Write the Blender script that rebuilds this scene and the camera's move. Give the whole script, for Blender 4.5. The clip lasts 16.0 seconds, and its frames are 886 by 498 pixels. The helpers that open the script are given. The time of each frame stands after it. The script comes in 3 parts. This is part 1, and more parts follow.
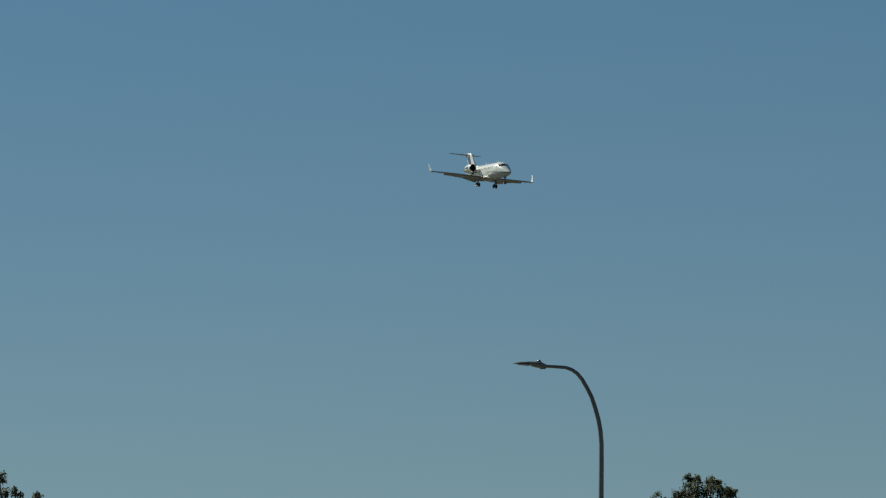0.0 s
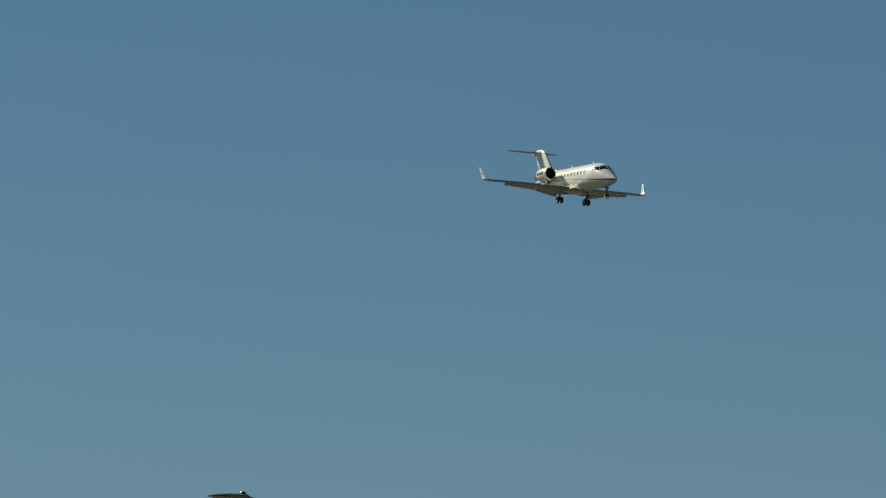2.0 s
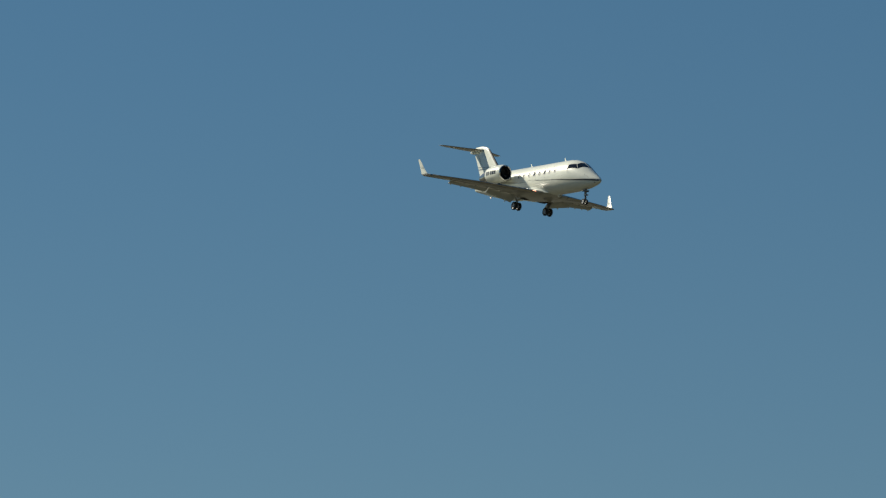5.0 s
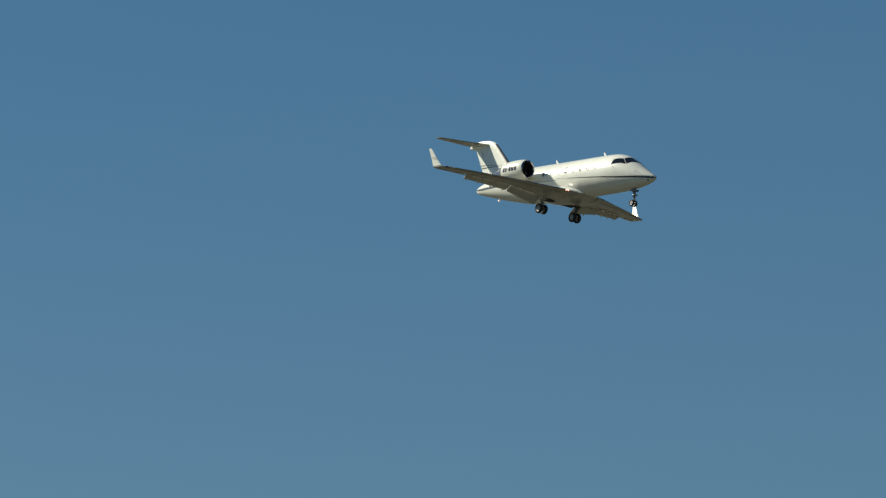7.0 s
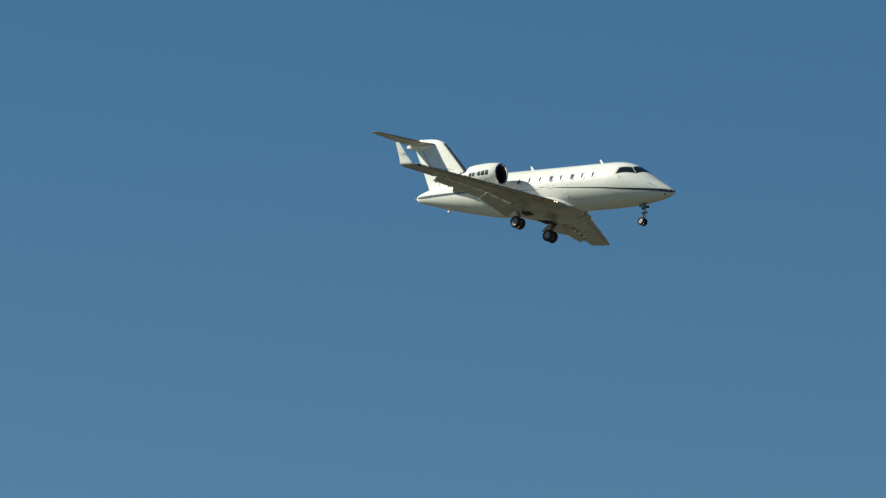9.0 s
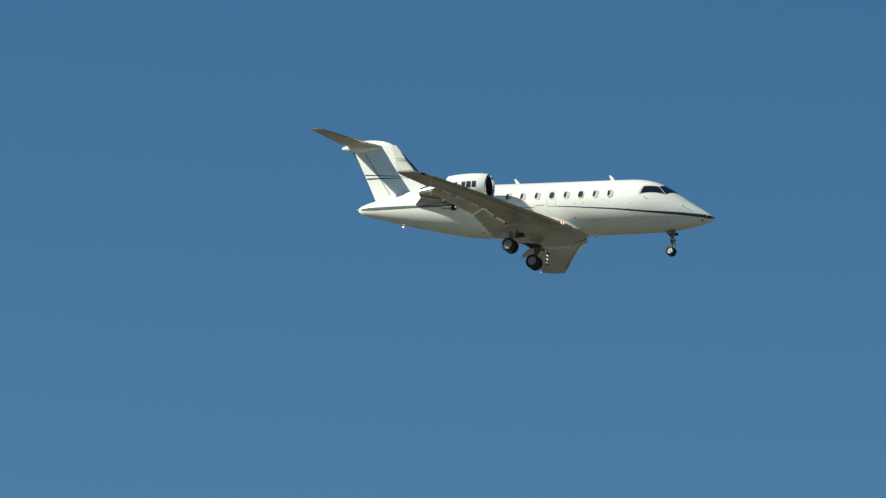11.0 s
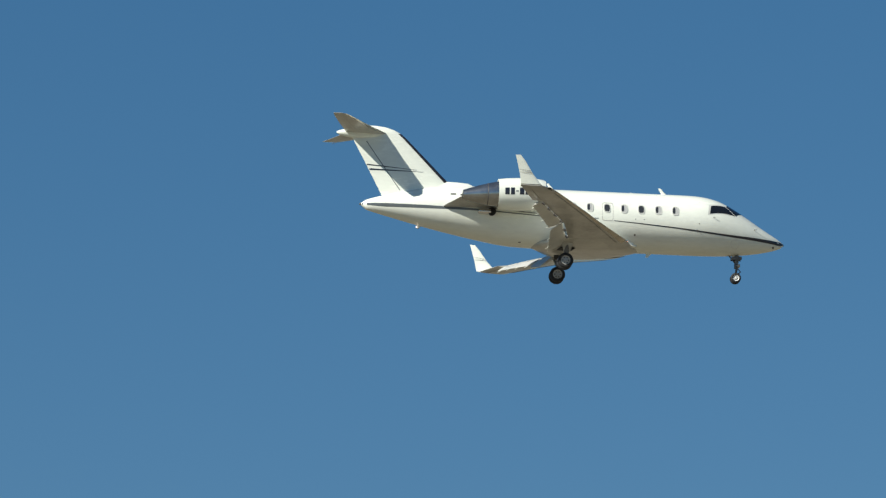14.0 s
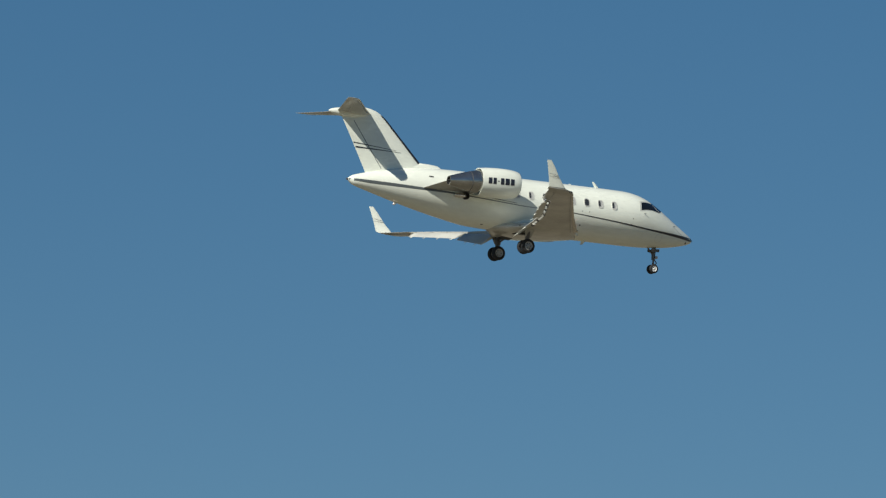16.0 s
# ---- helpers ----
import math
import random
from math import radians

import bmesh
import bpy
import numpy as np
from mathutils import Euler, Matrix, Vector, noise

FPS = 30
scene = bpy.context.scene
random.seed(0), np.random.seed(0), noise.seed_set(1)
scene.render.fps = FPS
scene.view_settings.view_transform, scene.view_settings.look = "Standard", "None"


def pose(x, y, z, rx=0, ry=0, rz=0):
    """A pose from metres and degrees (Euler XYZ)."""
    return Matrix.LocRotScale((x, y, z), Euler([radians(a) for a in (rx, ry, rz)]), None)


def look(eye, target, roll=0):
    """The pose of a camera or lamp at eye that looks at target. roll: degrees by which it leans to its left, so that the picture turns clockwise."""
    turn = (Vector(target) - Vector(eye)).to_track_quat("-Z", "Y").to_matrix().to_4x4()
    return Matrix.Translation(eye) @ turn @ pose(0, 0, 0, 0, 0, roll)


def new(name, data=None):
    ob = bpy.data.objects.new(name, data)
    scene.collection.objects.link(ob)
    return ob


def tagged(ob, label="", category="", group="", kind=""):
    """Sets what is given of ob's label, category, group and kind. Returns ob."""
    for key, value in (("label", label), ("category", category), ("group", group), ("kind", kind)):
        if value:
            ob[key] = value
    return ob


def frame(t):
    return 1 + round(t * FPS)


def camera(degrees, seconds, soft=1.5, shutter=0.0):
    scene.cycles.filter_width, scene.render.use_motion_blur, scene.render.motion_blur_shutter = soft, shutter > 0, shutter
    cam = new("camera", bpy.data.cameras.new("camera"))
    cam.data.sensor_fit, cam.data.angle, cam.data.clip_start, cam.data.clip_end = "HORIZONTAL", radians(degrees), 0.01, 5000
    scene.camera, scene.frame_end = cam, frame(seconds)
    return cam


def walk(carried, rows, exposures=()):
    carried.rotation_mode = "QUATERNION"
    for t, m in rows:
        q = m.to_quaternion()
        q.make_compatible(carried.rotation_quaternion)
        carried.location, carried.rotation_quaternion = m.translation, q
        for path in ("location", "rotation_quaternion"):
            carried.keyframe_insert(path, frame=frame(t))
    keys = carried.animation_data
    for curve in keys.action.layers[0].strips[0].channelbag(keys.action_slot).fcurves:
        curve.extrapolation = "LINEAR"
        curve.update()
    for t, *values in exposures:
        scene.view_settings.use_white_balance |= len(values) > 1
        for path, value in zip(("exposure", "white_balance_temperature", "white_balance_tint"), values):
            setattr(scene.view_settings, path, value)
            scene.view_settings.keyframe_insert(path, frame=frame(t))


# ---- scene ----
# ---- camera and its path ----
def aim(x, y, z, bearing, rise, roll):
    """Pose of a camera that looks along a compass bearing (degrees from +Y to +X) and a rise over the horizon."""
    return pose(x, y, z) @ pose(0, 0, 0, 0, 0, -bearing) @ pose(0, 0, 0, 90 + rise) @ pose(0, 0, 0, 0, 0, roll)


CAMERA_PATH = [
    (0, 18.8289, -7.5871, 1.6000, -68.5791, 4.4569, 0.0021), (0.3, 9.4979, -3.8272, 1.6000, -68.5607, 5.2765, 0.2649),
    (0.5, 2.6898, -1.0839, 1.6000, -68.4662, 6.0955, 0.4401), (0.6, 0.8348, -0.3364, 1.6000, -68.3421, 6.4194, 0.3566),
    (0.9, 0.0186, -0.0075, 1.6000, -67.8905, 6.6612, 0.1064), (1, -0.0000, 0.0000, 1.6000, -67.7228, 6.7394, 0.0230),
    (1.5, -0.0000, 0.0000, 1.6000, -67.0347, 6.9150, -0.1341), (2, -0.0000, 0.0000, 1.6000, -66.2736, 6.9112, 0.0734),
    (2.5, -0.0000, 0.0000, 1.6000, -65.0759, 7.0494, -0.2252), (3, -0.0000, 0.0000, 1.6000, -63.4819, 7.2593, -0.1889),
    (3.5, -0.0000, 0.0000, 1.6000, -62.3240, 7.4680, -0.0854), (4, -0.0000, 0.0000, 1.6000, -61.1700, 7.6527, -0.0097),
    (4.5, -0.0000, 0.0000, 1.6000, -59.9126, 7.8478, 0.0660), (5, -0.0000, 0.0000, 1.6000, -58.5400, 8.0539, 0.1418),
    (5.4, -0.0000, 0.0000, 1.6000, -57.3500, 8.2267, 0.2023), (5.8, -0.0000, 0.0000, 1.6000, -56.0702, 8.4068, 0.2629),
    (6, -0.0000, 0.0000, 1.6000, -55.4363, 8.4923, 0.2932), (6.5, -0.0000, 0.0000, 1.6000, -53.7876, 8.7236, -0.0001),
    (7, -0.0000, 0.0000, 1.6000, -51.4141, 9.0030, -0.3328), (7.5, -0.0000, 0.0000, 1.6000, -48.6940, 9.3942, 0.2073),
    (8, -0.0000, 0.0000, 1.6000, -46.7693, 9.7900, 1.0007), (8.5, -0.0000, 0.0000, 1.6000, -43.8107, 9.9288, 0.6485),
    (8.7, -0.0000, 0.0000, 1.6000, -42.5817, 9.9473, 0.6726), (9.1, -0.0000, 0.0000, 1.6000, -40.1155, 10.1722, 0.7208),
    (9.5, -0.0000, 0.0000, 1.6000, -37.4616, 10.3913, 0.7689), (10, -0.0000, 0.0000, 1.6000, -33.8661, 10.6498, 0.8291),
    (10.4, -0.0000, 0.0000, 1.6000, -30.7593, 10.8375, 0.8773), (10.8, -0.0000, 0.0000, 1.6000, -27.4449, 11.0010, 0.9254),
    (11, -0.0000, 0.0000, 1.6000, -25.6151, 11.1170, 0.9495), (11.5, -0.0000, 0.0000, 1.6000, -20.8305, 11.2276, 0.8676),
    (12, -0.0000, 0.0000, 1.6000, -15.7743, 11.4779, 0.2543), (12.5, -0.0000, 0.0000, 1.6000, -10.9651, 11.5405, -0.0229),
    (13, -0.0000, 0.0000, 1.6000, -5.6363, 11.4384, 0.0590), (13.5, -0.0000, 0.0000, 1.6000, -0.4704, 11.0794, -0.4850),
    (14, -0.0000, 0.0000, 1.6000, 4.5000, 10.6356, -0.2252), (14.5, -0.0000, 0.0000, 1.6000, 9.6374, 10.2024, -0.0228),
    (15, -0.0000, 0.0000, 1.6000, 14.8717, 9.5702, -0.0411), (15.5, -0.0000, 0.0000, 1.6000, 19.8890, 9.1778, -0.1714),
    (16, -0.0000, 0.0000, 1.6000, 24.5767, 8.5367, 0.5806)
]
cam = camera(6.6446, 16.0, soft=1.3)
walk(cam, [(t, aim(*m)) for t, *m in CAMERA_PATH], [(0, -0.28, 6700, 7), (0.6, -0.2, 7200, 7), (1.5, -0.14, 7600, 7), (3.2, -0.11, 7400, 7), (6, 0.09, 7350, 7), (8.5, 0.23, 7050, 7), (10.5, 0.4, 6750, 7), (12.5, 0.4, 6750, 7.5), (14.5, 0.28, 6600, 7.5), (16, -0.03, 6700, 7)])

# ---- world and sun ----
SUN_BEARING, SUN_RISE = -121.5, 37.4
world = bpy.data.worlds.new("sky")
scene.world = world
world.use_nodes = True
wn, wl = world.node_tree.nodes, world.node_tree.links
sky = wn.new("ShaderNodeTexSky")
sky.sky_type, sky.sun_disc = "NISHITA", False
sky.sun_elevation, sky.sun_rotation = radians(SUN_RISE), radians(SUN_BEARING)
sky.altitude, sky.air_density, sky.dust_density, sky.ozone_density = 50, 1.0, 0.1, 2.5
lift = wn.new("ShaderNodeVectorMath")  # clear dry air: the pale band hugs the horizon
lift.inputs[1].default_value = (0, 0, 0.05)
at_sky = wn.new("ShaderNodeTexCoord")
wl.new(at_sky.outputs["Generated"], lift.inputs[0])
wl.new(lift.outputs["Vector"], sky.inputs["Vector"])
deep = wn.new("ShaderNodeHueSaturation")
deep.inputs["Saturation"].default_value = 1.34
wl.new(sky.outputs["Color"], deep.inputs["Color"])
wl.new(deep.outputs["Color"], wn["Background"].inputs["Color"])
wn["Background"].inputs["Strength"].default_value = 0.056

sun = new("sun", bpy.data.lights.new("sun", "SUN"))
sun.data.energy, sun.data.angle, sun.data.color = 5.0, radians(0.5), (1.0, 0.975, 0.91)
sb, sr = radians(SUN_BEARING), radians(SUN_RISE)
sun.matrix_world = look((100 * math.sin(sb) * math.cos(sr), 100 * math.cos(sb) * math.cos(sr), 100 * math.sin(sr)), (0, 0, 0))


# ---- materials ----
def material(name, colour, rough=0.5, metal=0.0, vary=0.12, size=3.0, bump=0.0, coat=0.0, glow=0.0, second=None, fine=40.0, stretch=(1, 1, 1), coat_rough=0.08):
    """Principled material with a large stain noise and a fine grain noise on colour, gloss and relief."""
    m = bpy.data.materials.new(name)
    m.use_nodes = True
    n, l = m.node_tree.nodes, m.node_tree.links
    b = n["Principled BSDF"]
    at = n.new("ShaderNodeTexCoord")
    big, small = n.new("ShaderNodeTexNoise"), n.new("ShaderNodeTexNoise")
    big.inputs["Scale"].default_value, big.inputs["Detail"].default_value = size, 6
    small.inputs["Scale"].default_value, small.inputs["Detail"].default_value = fine, 3
    drawn = n.new("ShaderNodeMapping")
    drawn.inputs["Scale"].default_value = stretch
    l.new(at.outputs["Object"], drawn.inputs["Vector"])
    for x in (big, small):
        l.new(drawn.outputs["Vector"], x.inputs["Vector"])
    both = n.new("ShaderNodeMix")
    both.inputs["Factor"].default_value = 0.3
    l.new(big.outputs["Fac"], both.inputs["A"])
    l.new(small.outputs["Fac"], both.inputs["B"])
    spread = n.new("ShaderNodeMapRange")
    spread.inputs["From Min"].default_value, spread.inputs["From Max"].default_value = 0.3, 0.7
    l.new(both.outputs["Result"], spread.inputs["Value"])
    mix = n.new("ShaderNodeMix")
    mix.data_type = "RGBA"
    mix.inputs["A"].default_value = (*[c * (1 - vary) for c in colour], 1)
    mix.inputs["B"].default_value = (*(second or [min(1, c * (1 + vary * 0.5)) for c in colour]), 1)
    l.new(spread.outputs["Result"], mix.inputs["Factor"])
    l.new(mix.outputs["Result"], b.inputs["Base Color"])
    gloss = n.new("ShaderNodeMapRange")
    gloss.inputs["To Min"].default_value, gloss.inputs["To Max"].default_value = rough * 0.8, min(1, rough * 1.25)
    l.new(both.outputs["Result"], gloss.inputs["Value"])
    l.new(gloss.outputs["Result"], b.inputs["Roughness"])
    b.inputs["Metallic"].default_value = metal
    b.inputs["Coat Weight"].default_value, b.inputs["Coat Roughness"].default_value = coat, coat_rough
    if bump:
        rel = n.new("ShaderNodeBump")
        rel.inputs["Strength"].default_value, rel.inputs["Distance"].default_value = bump, 0.02
        l.new(small.outputs["Fac"], rel.inputs["Height"])
        l.new(rel.outputs["Normal"], b.inputs["Normal"])
    if glow:
        b.inputs["Emission Color"].default_value, b.inputs["Emission Strength"].default_value = (*colour, 1), glow
    return m


WHITE = material("white_gloss_paint", (0.83, 0.85, 0.75), 0.26, vary=0.13, size=0.7, coat=0.25, fine=7, stretch=(0.35, 1, 1))
GREY = material("grey_wing_paint", (0.455, 0.44, 0.39), 0.24, vary=0.32, size=1.1, coat=0.4, fine=9, stretch=(0.7, 1, 1), coat_rough=0.3)
FAIRING = material("cream_grey_fairing", (0.52, 0.505, 0.445), 0.22, vary=0.22, size=1.4, coat=0.5, fine=9, stretch=(0.5, 1, 1), coat_rough=0.12)
FLAP = material("pale_grey_flap_paint", (0.58, 0.575, 0.52), 0.35, vary=0.2, size=1.2, coat=0.1, fine=12)
SEAM = material("panel_seam_sealant", (0.42, 0.41, 0.38), 0.6)
STRIPE = material("navy_stripe_paint", (0.018, 0.02, 0.03), 0.3, coat=0.3)
GREYBLUE = material("slate_stripe_paint", (0.10, 0.115, 0.12), 0.35, coat=0.2)
GLASS = material("dark_window_glass", (0.012, 0.013, 0.015), 0.06, coat=0.5)
CABIN = material("dim_cabin_glass", (0.04, 0.042, 0.045), 0.12, coat=0.5)
SHADE = material("drawn_window_shade", (0.46, 0.46, 0.44), 0.35, coat=0.4)
RIM = material("window_surround", (0.60, 0.60, 0.55), 0.4)
STEEL = material("heat_stained_steel", (0.42, 0.42, 0.40), 0.2, metal=0.92, vary=0.3, size=2.5, fine=18)
EDGE = material("brushed_edge_metal", (0.62, 0.56, 0.46), 0.2, metal=0.95, vary=0.35, size=4, fine=14)
CHROME = material("polished_lip_metal", (0.75, 0.75, 0.74), 0.15, metal=1.0)
# near-black that puts the shade inside ducts, vents, holes and wells into colour
HOLLOW = material("dark_opening_shade", (0.02, 0.02, 0.02), 0.7)
RUBBER = material("worn_black_tyre_rubber", (0.018, 0.018, 0.019), 0.75, bump=0.3)
ALLOY = material("pale_alloy_wheel", (0.42, 0.41, 0.39), 0.4, metal=0.3)
BRIGHT_RIM = material("bright_nose_wheel_paint", (0.72, 0.72, 0.69), 0.35)
GEAR = material("grimy_gear_steel", (0.16, 0.155, 0.15), 0.45, metal=0.5, vary=0.4, fine=25)
BOOT = material("black_erosion_strip", (0.02, 0.021, 0.03), 0.5)
LAMPLIGHT = material("lit_landing_lamp", (1.0, 0.36, 0.25), 0.3, glow=5.0)
BEACON = material("lit_beacon_lens", (1.0, 0.78, 0.70), 0.3, glow=2.5)
POLE = material("weathered_painted_steel", (0.15, 0.142, 0.12), 0.3, vary=0.3, size=6, coat=0.4)
HOUSING = material("grey_lamp_housing", (0.18, 0.185, 0.155), 0.42, vary=0.2, size=8)
LENS = material("dark_lamp_lens", (0.03, 0.03, 0.032), 0.25)
BARK = material("grey_brown_bark", (0.13, 0.10, 0.075), 0.9, vary=0.4, size=5, bump=0.8, fine=30)
LEAF = material("dull_green_leaves", (0.115, 0.145, 0.085), 0.55, vary=0.4, size=2.0, second=(0.16, 0.18, 0.11), fine=14)
def let_light_through(m, share):
    """Mix a translucent lobe of the same colour into a leaf material."""
    n, l = m.node_tree.nodes, m.node_tree.links
    b, out = n["Principled BSDF"], n["Material Output"]
    thin, mix = n.new("ShaderNodeBsdfTranslucent"), n.new("ShaderNodeMixShader")
    l.new(b.inputs["Base Color"].links[0].from_socket, thin.inputs["Color"])
    mix.inputs["Fac"].default_value = share
    l.new(b.outputs["BSDF"], mix.inputs[1])
    l.new(thin.outputs["BSDF"], mix.inputs[2])
    l.new(mix.outputs["Shader"], out.inputs["Surface"])


let_light_through(LEAF, 0.6)
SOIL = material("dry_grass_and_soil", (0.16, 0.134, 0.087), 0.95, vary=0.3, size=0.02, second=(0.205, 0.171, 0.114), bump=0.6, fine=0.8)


def darken_west(m, colour, edge, width):
    """Darken the unseen ground west of an uneven line, to dim light bounced upward."""
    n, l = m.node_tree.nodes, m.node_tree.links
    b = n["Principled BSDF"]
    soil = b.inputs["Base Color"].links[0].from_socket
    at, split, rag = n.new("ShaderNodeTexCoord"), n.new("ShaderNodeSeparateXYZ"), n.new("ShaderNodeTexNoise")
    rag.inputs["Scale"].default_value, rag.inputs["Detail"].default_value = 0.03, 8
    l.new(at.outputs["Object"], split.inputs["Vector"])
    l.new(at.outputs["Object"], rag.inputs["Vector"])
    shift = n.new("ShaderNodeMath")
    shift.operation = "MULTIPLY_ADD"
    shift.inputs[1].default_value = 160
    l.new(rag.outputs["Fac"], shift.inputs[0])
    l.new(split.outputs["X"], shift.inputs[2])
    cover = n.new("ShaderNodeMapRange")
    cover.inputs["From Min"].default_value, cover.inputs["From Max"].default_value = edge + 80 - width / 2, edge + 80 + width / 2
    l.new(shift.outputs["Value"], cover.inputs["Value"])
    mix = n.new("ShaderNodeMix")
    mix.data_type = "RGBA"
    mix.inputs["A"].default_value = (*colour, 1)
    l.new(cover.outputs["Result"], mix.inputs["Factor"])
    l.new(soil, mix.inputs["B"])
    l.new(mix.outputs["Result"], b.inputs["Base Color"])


# unseen dark western ground: the jet's underside gets less bounced light early on
darken_west(SOIL, (0.048, 0.047, 0.028), -70, 120)


# ---- mesh helpers ----
def part(name, bm, mat, parent=None, label="", scale=1.0, smooth=True):
    """Link a bmesh as one mesh object under a thing or a part."""
    bmesh.ops.recalc_face_normals(bm, faces=bm.faces)
    me = bpy.data.meshes.new(name)
    for v in bm.verts:
        v.co *= scale
    for f in bm.faces:
        f.smooth = smooth
    bm.to_mesh(me)
    bm.free()
    me.materials.append(mat)
    ob = new(name, me)
    if smooth:
        me.set_sharp_from_angle(angle=radians(40))
    if parent:
        ob.parent = parent
    return tagged(ob, label)


def loft(bm, rings, closed=True, caps=True):
    rows = [[bm.verts.new(p) for p in ring] for ring in rings]
    n = len(rows[0])
    for a, b in zip(rows, rows[1:]):
        for i in range(n if closed else n - 1):
            j = (i + 1) % n
            bm.faces.new((a[i], a[j], b[j], b[i]))
    if caps:
        bm.faces.new(rows[0])
        bm.faces.new(rows[-1])
    return bm


def tube(bm, points, radii, n=10):
    """A round bar along points, with a radius at each."""
    pts = [Vector(p) for p in points]
    rings = []
    for i, p in enumerate(pts):
        way = (pts[min(i + 1, len(pts) - 1)] - pts[max(i - 1, 0)]).normalized()
        side = way.cross(Vector((0.31, 0.9, 0.2))).normalized()
        up = side.cross(way)
        r = radii[i] if isinstance(radii, (list, tuple)) else radii
        rings.append([p + (side * math.cos(2 * math.pi * k / n) + up * math.sin(2 * math.pi * k / n)) * r for k in range(n)])
    return loft(bm, rings)


def revolve(bm, profile, axis, centre, n=36, caps=False):
    """Turn (along, radius) pairs round an axis x, y or z through centre."""
    c = Vector(centre)
    rings = []
    for u, r in profile:
        ring = []
        for k in range(n):
            a = 2 * math.pi * k / n
            p, q = r * math.cos(a), r * math.sin(a)
            ring.append(c + Vector({"x": (u, p, q), "y": (p, u, q), "z": (p, q, u)}[axis]))
        rings.append(ring)
    return loft(bm, rings, caps=caps)


def box(bm, centre, size, turn=None, bevel=0.0):
    made = bmesh.ops.create_cube(bm, size=1.0)["verts"]
    m = Matrix.Translation(centre) @ (turn or Matrix()) @ Matrix.Diagonal((*size, 1))
    bmesh.ops.transform(bm, matrix=m, verts=made)
    if bevel:
        edges = list({e for v in made for e in v.link_edges})
        bmesh.ops.bevel(bm, geom=edges, offset=bevel, segments=2, affect="EDGES")
    return bm


def foil(le, chord, thick, normal=(0, 0, 1), droop=0.0, end=1.0, n=9):
    """One airfoil section: leading edge, chord towards -X turned down by droop degrees, thickness along normal."""
    le, up = Vector(le), Vector(normal).normalized()
    back = Vector((-math.cos(radians(droop)), 0, -math.sin(radians(droop))))
    if abs(up.z) > 0.7:
        up = (up - back * up.dot(back)).normalized()
    top, bottom = [], []
    for i in range(n + 1):
        u = (1 - math.cos(math.pi * i / n)) / 2 * end
        y = 5 * thick * chord * (0.2969 * math.sqrt(u) - 0.126 * u - 0.3516 * u * u + 0.2843 * u ** 3 - 0.1015 * u ** 4) + 0.004 * u
        top.append(le + back * (u * chord) + up * y)
        bottom.append(le + back * (u * chord) - up * y)
    return top + bottom[:0:-1]


def blend(table, x):
    """Smooth (Catmull-Rom) reading of rows (x, values...), x falling."""
    for i in range(len(table) - 1):
        if table[i][0] >= x >= table[i + 1][0]:
            break
    a, b = table[i], table[i + 1]
    p, q = table[max(i - 1, 0)], table[min(i + 2, len(table) - 1)]
    h = a[0] - b[0]
    u = (a[0] - x) / h
    out = []
    for k in range(1, len(a)):
        m0 = (b[k] - p[k]) / max(p[0] - b[0], 1e-6) * h
        m1 = (q[k] - a[k]) / max(a[0] - q[0], 1e-6) * h
        out.append((2 * u ** 3 - 3 * u * u + 1) * a[k] + (u ** 3 - 2 * u * u + u) * m0 + (3 * u * u - 2 * u ** 3) * b[k] + (u ** 3 - u * u) * m1)
    return out


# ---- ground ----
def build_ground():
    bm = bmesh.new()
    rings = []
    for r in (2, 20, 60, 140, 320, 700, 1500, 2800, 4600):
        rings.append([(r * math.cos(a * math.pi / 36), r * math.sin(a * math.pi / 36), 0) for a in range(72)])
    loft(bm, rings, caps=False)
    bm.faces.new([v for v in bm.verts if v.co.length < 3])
    return tagged(part("ground", bm, SOIL), "dry tan grass, darkened to the west to dim bounced light", "ground", kind="structure")


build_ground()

# ---- the jet: X forward, Y to port, Z up; drawn in units of JET metres ----
JET = 0.953
HULL = [  # station, top, bottom, half width
    (10.40, -0.78, -0.82, 0.02), (10.28, -0.66, -0.94, 0.15), (10.0, -0.48, -1.06, 0.33), (9.6, -0.24, -1.17, 0.52),
    (9.1, 0.07, -1.27, 0.71), (8.5, 0.46, -1.36, 0.91), (7.9, 0.83, -1.42, 1.07), (7.3, 1.14, -1.46, 1.20),
    (6.7, 1.32, -1.48, 1.30), (6.1, 1.40, -1.49, 1.36), (5.2, 1.42, -1.49, 1.40), (4.0, 1.42, -1.49, 1.41),
    (0.0, 1.42, -1.49, 1.41), (-3.0, 1.42, -1.43, 1.41), (-4.4, 1.41, -1.22, 1.38), (-5.7, 1.36, -0.97, 1.22),
    (-7.0, 1.22, -0.69, 0.98), (-8.0, 1.03, -0.45, 0.76), (-8.8, 0.85, -0.25, 0.56), (-9.5, 0.67, -0.07, 0.37),
    (-9.95, 0.52, 0.07, 0.2), (-10.16, 0.37, 0.25, 0.05)]


def hull(x, angle, out=0.0):
    """Point on the fuselage skin; angle in radians from the top, positive to starboard."""
    top, low, half = blend(HULL, x)
    mid, h = (top + low) / 2, (top - low) / 2
    return Vector((x, -(half + out) * math.sin(angle), mid + (h + out) * math.cos(angle)))


def hull_side(x, z, side=1, out=0.0):
    """Point on the fuselage skin at a height, on the starboard (1) or port (-1) side."""
    top, low, _ = blend(HULL, x)
    c = max(-1, min(1, (z - (top + low) / 2) / ((top - low) / 2)))
    return hull(x, side * math.acos(c), out)


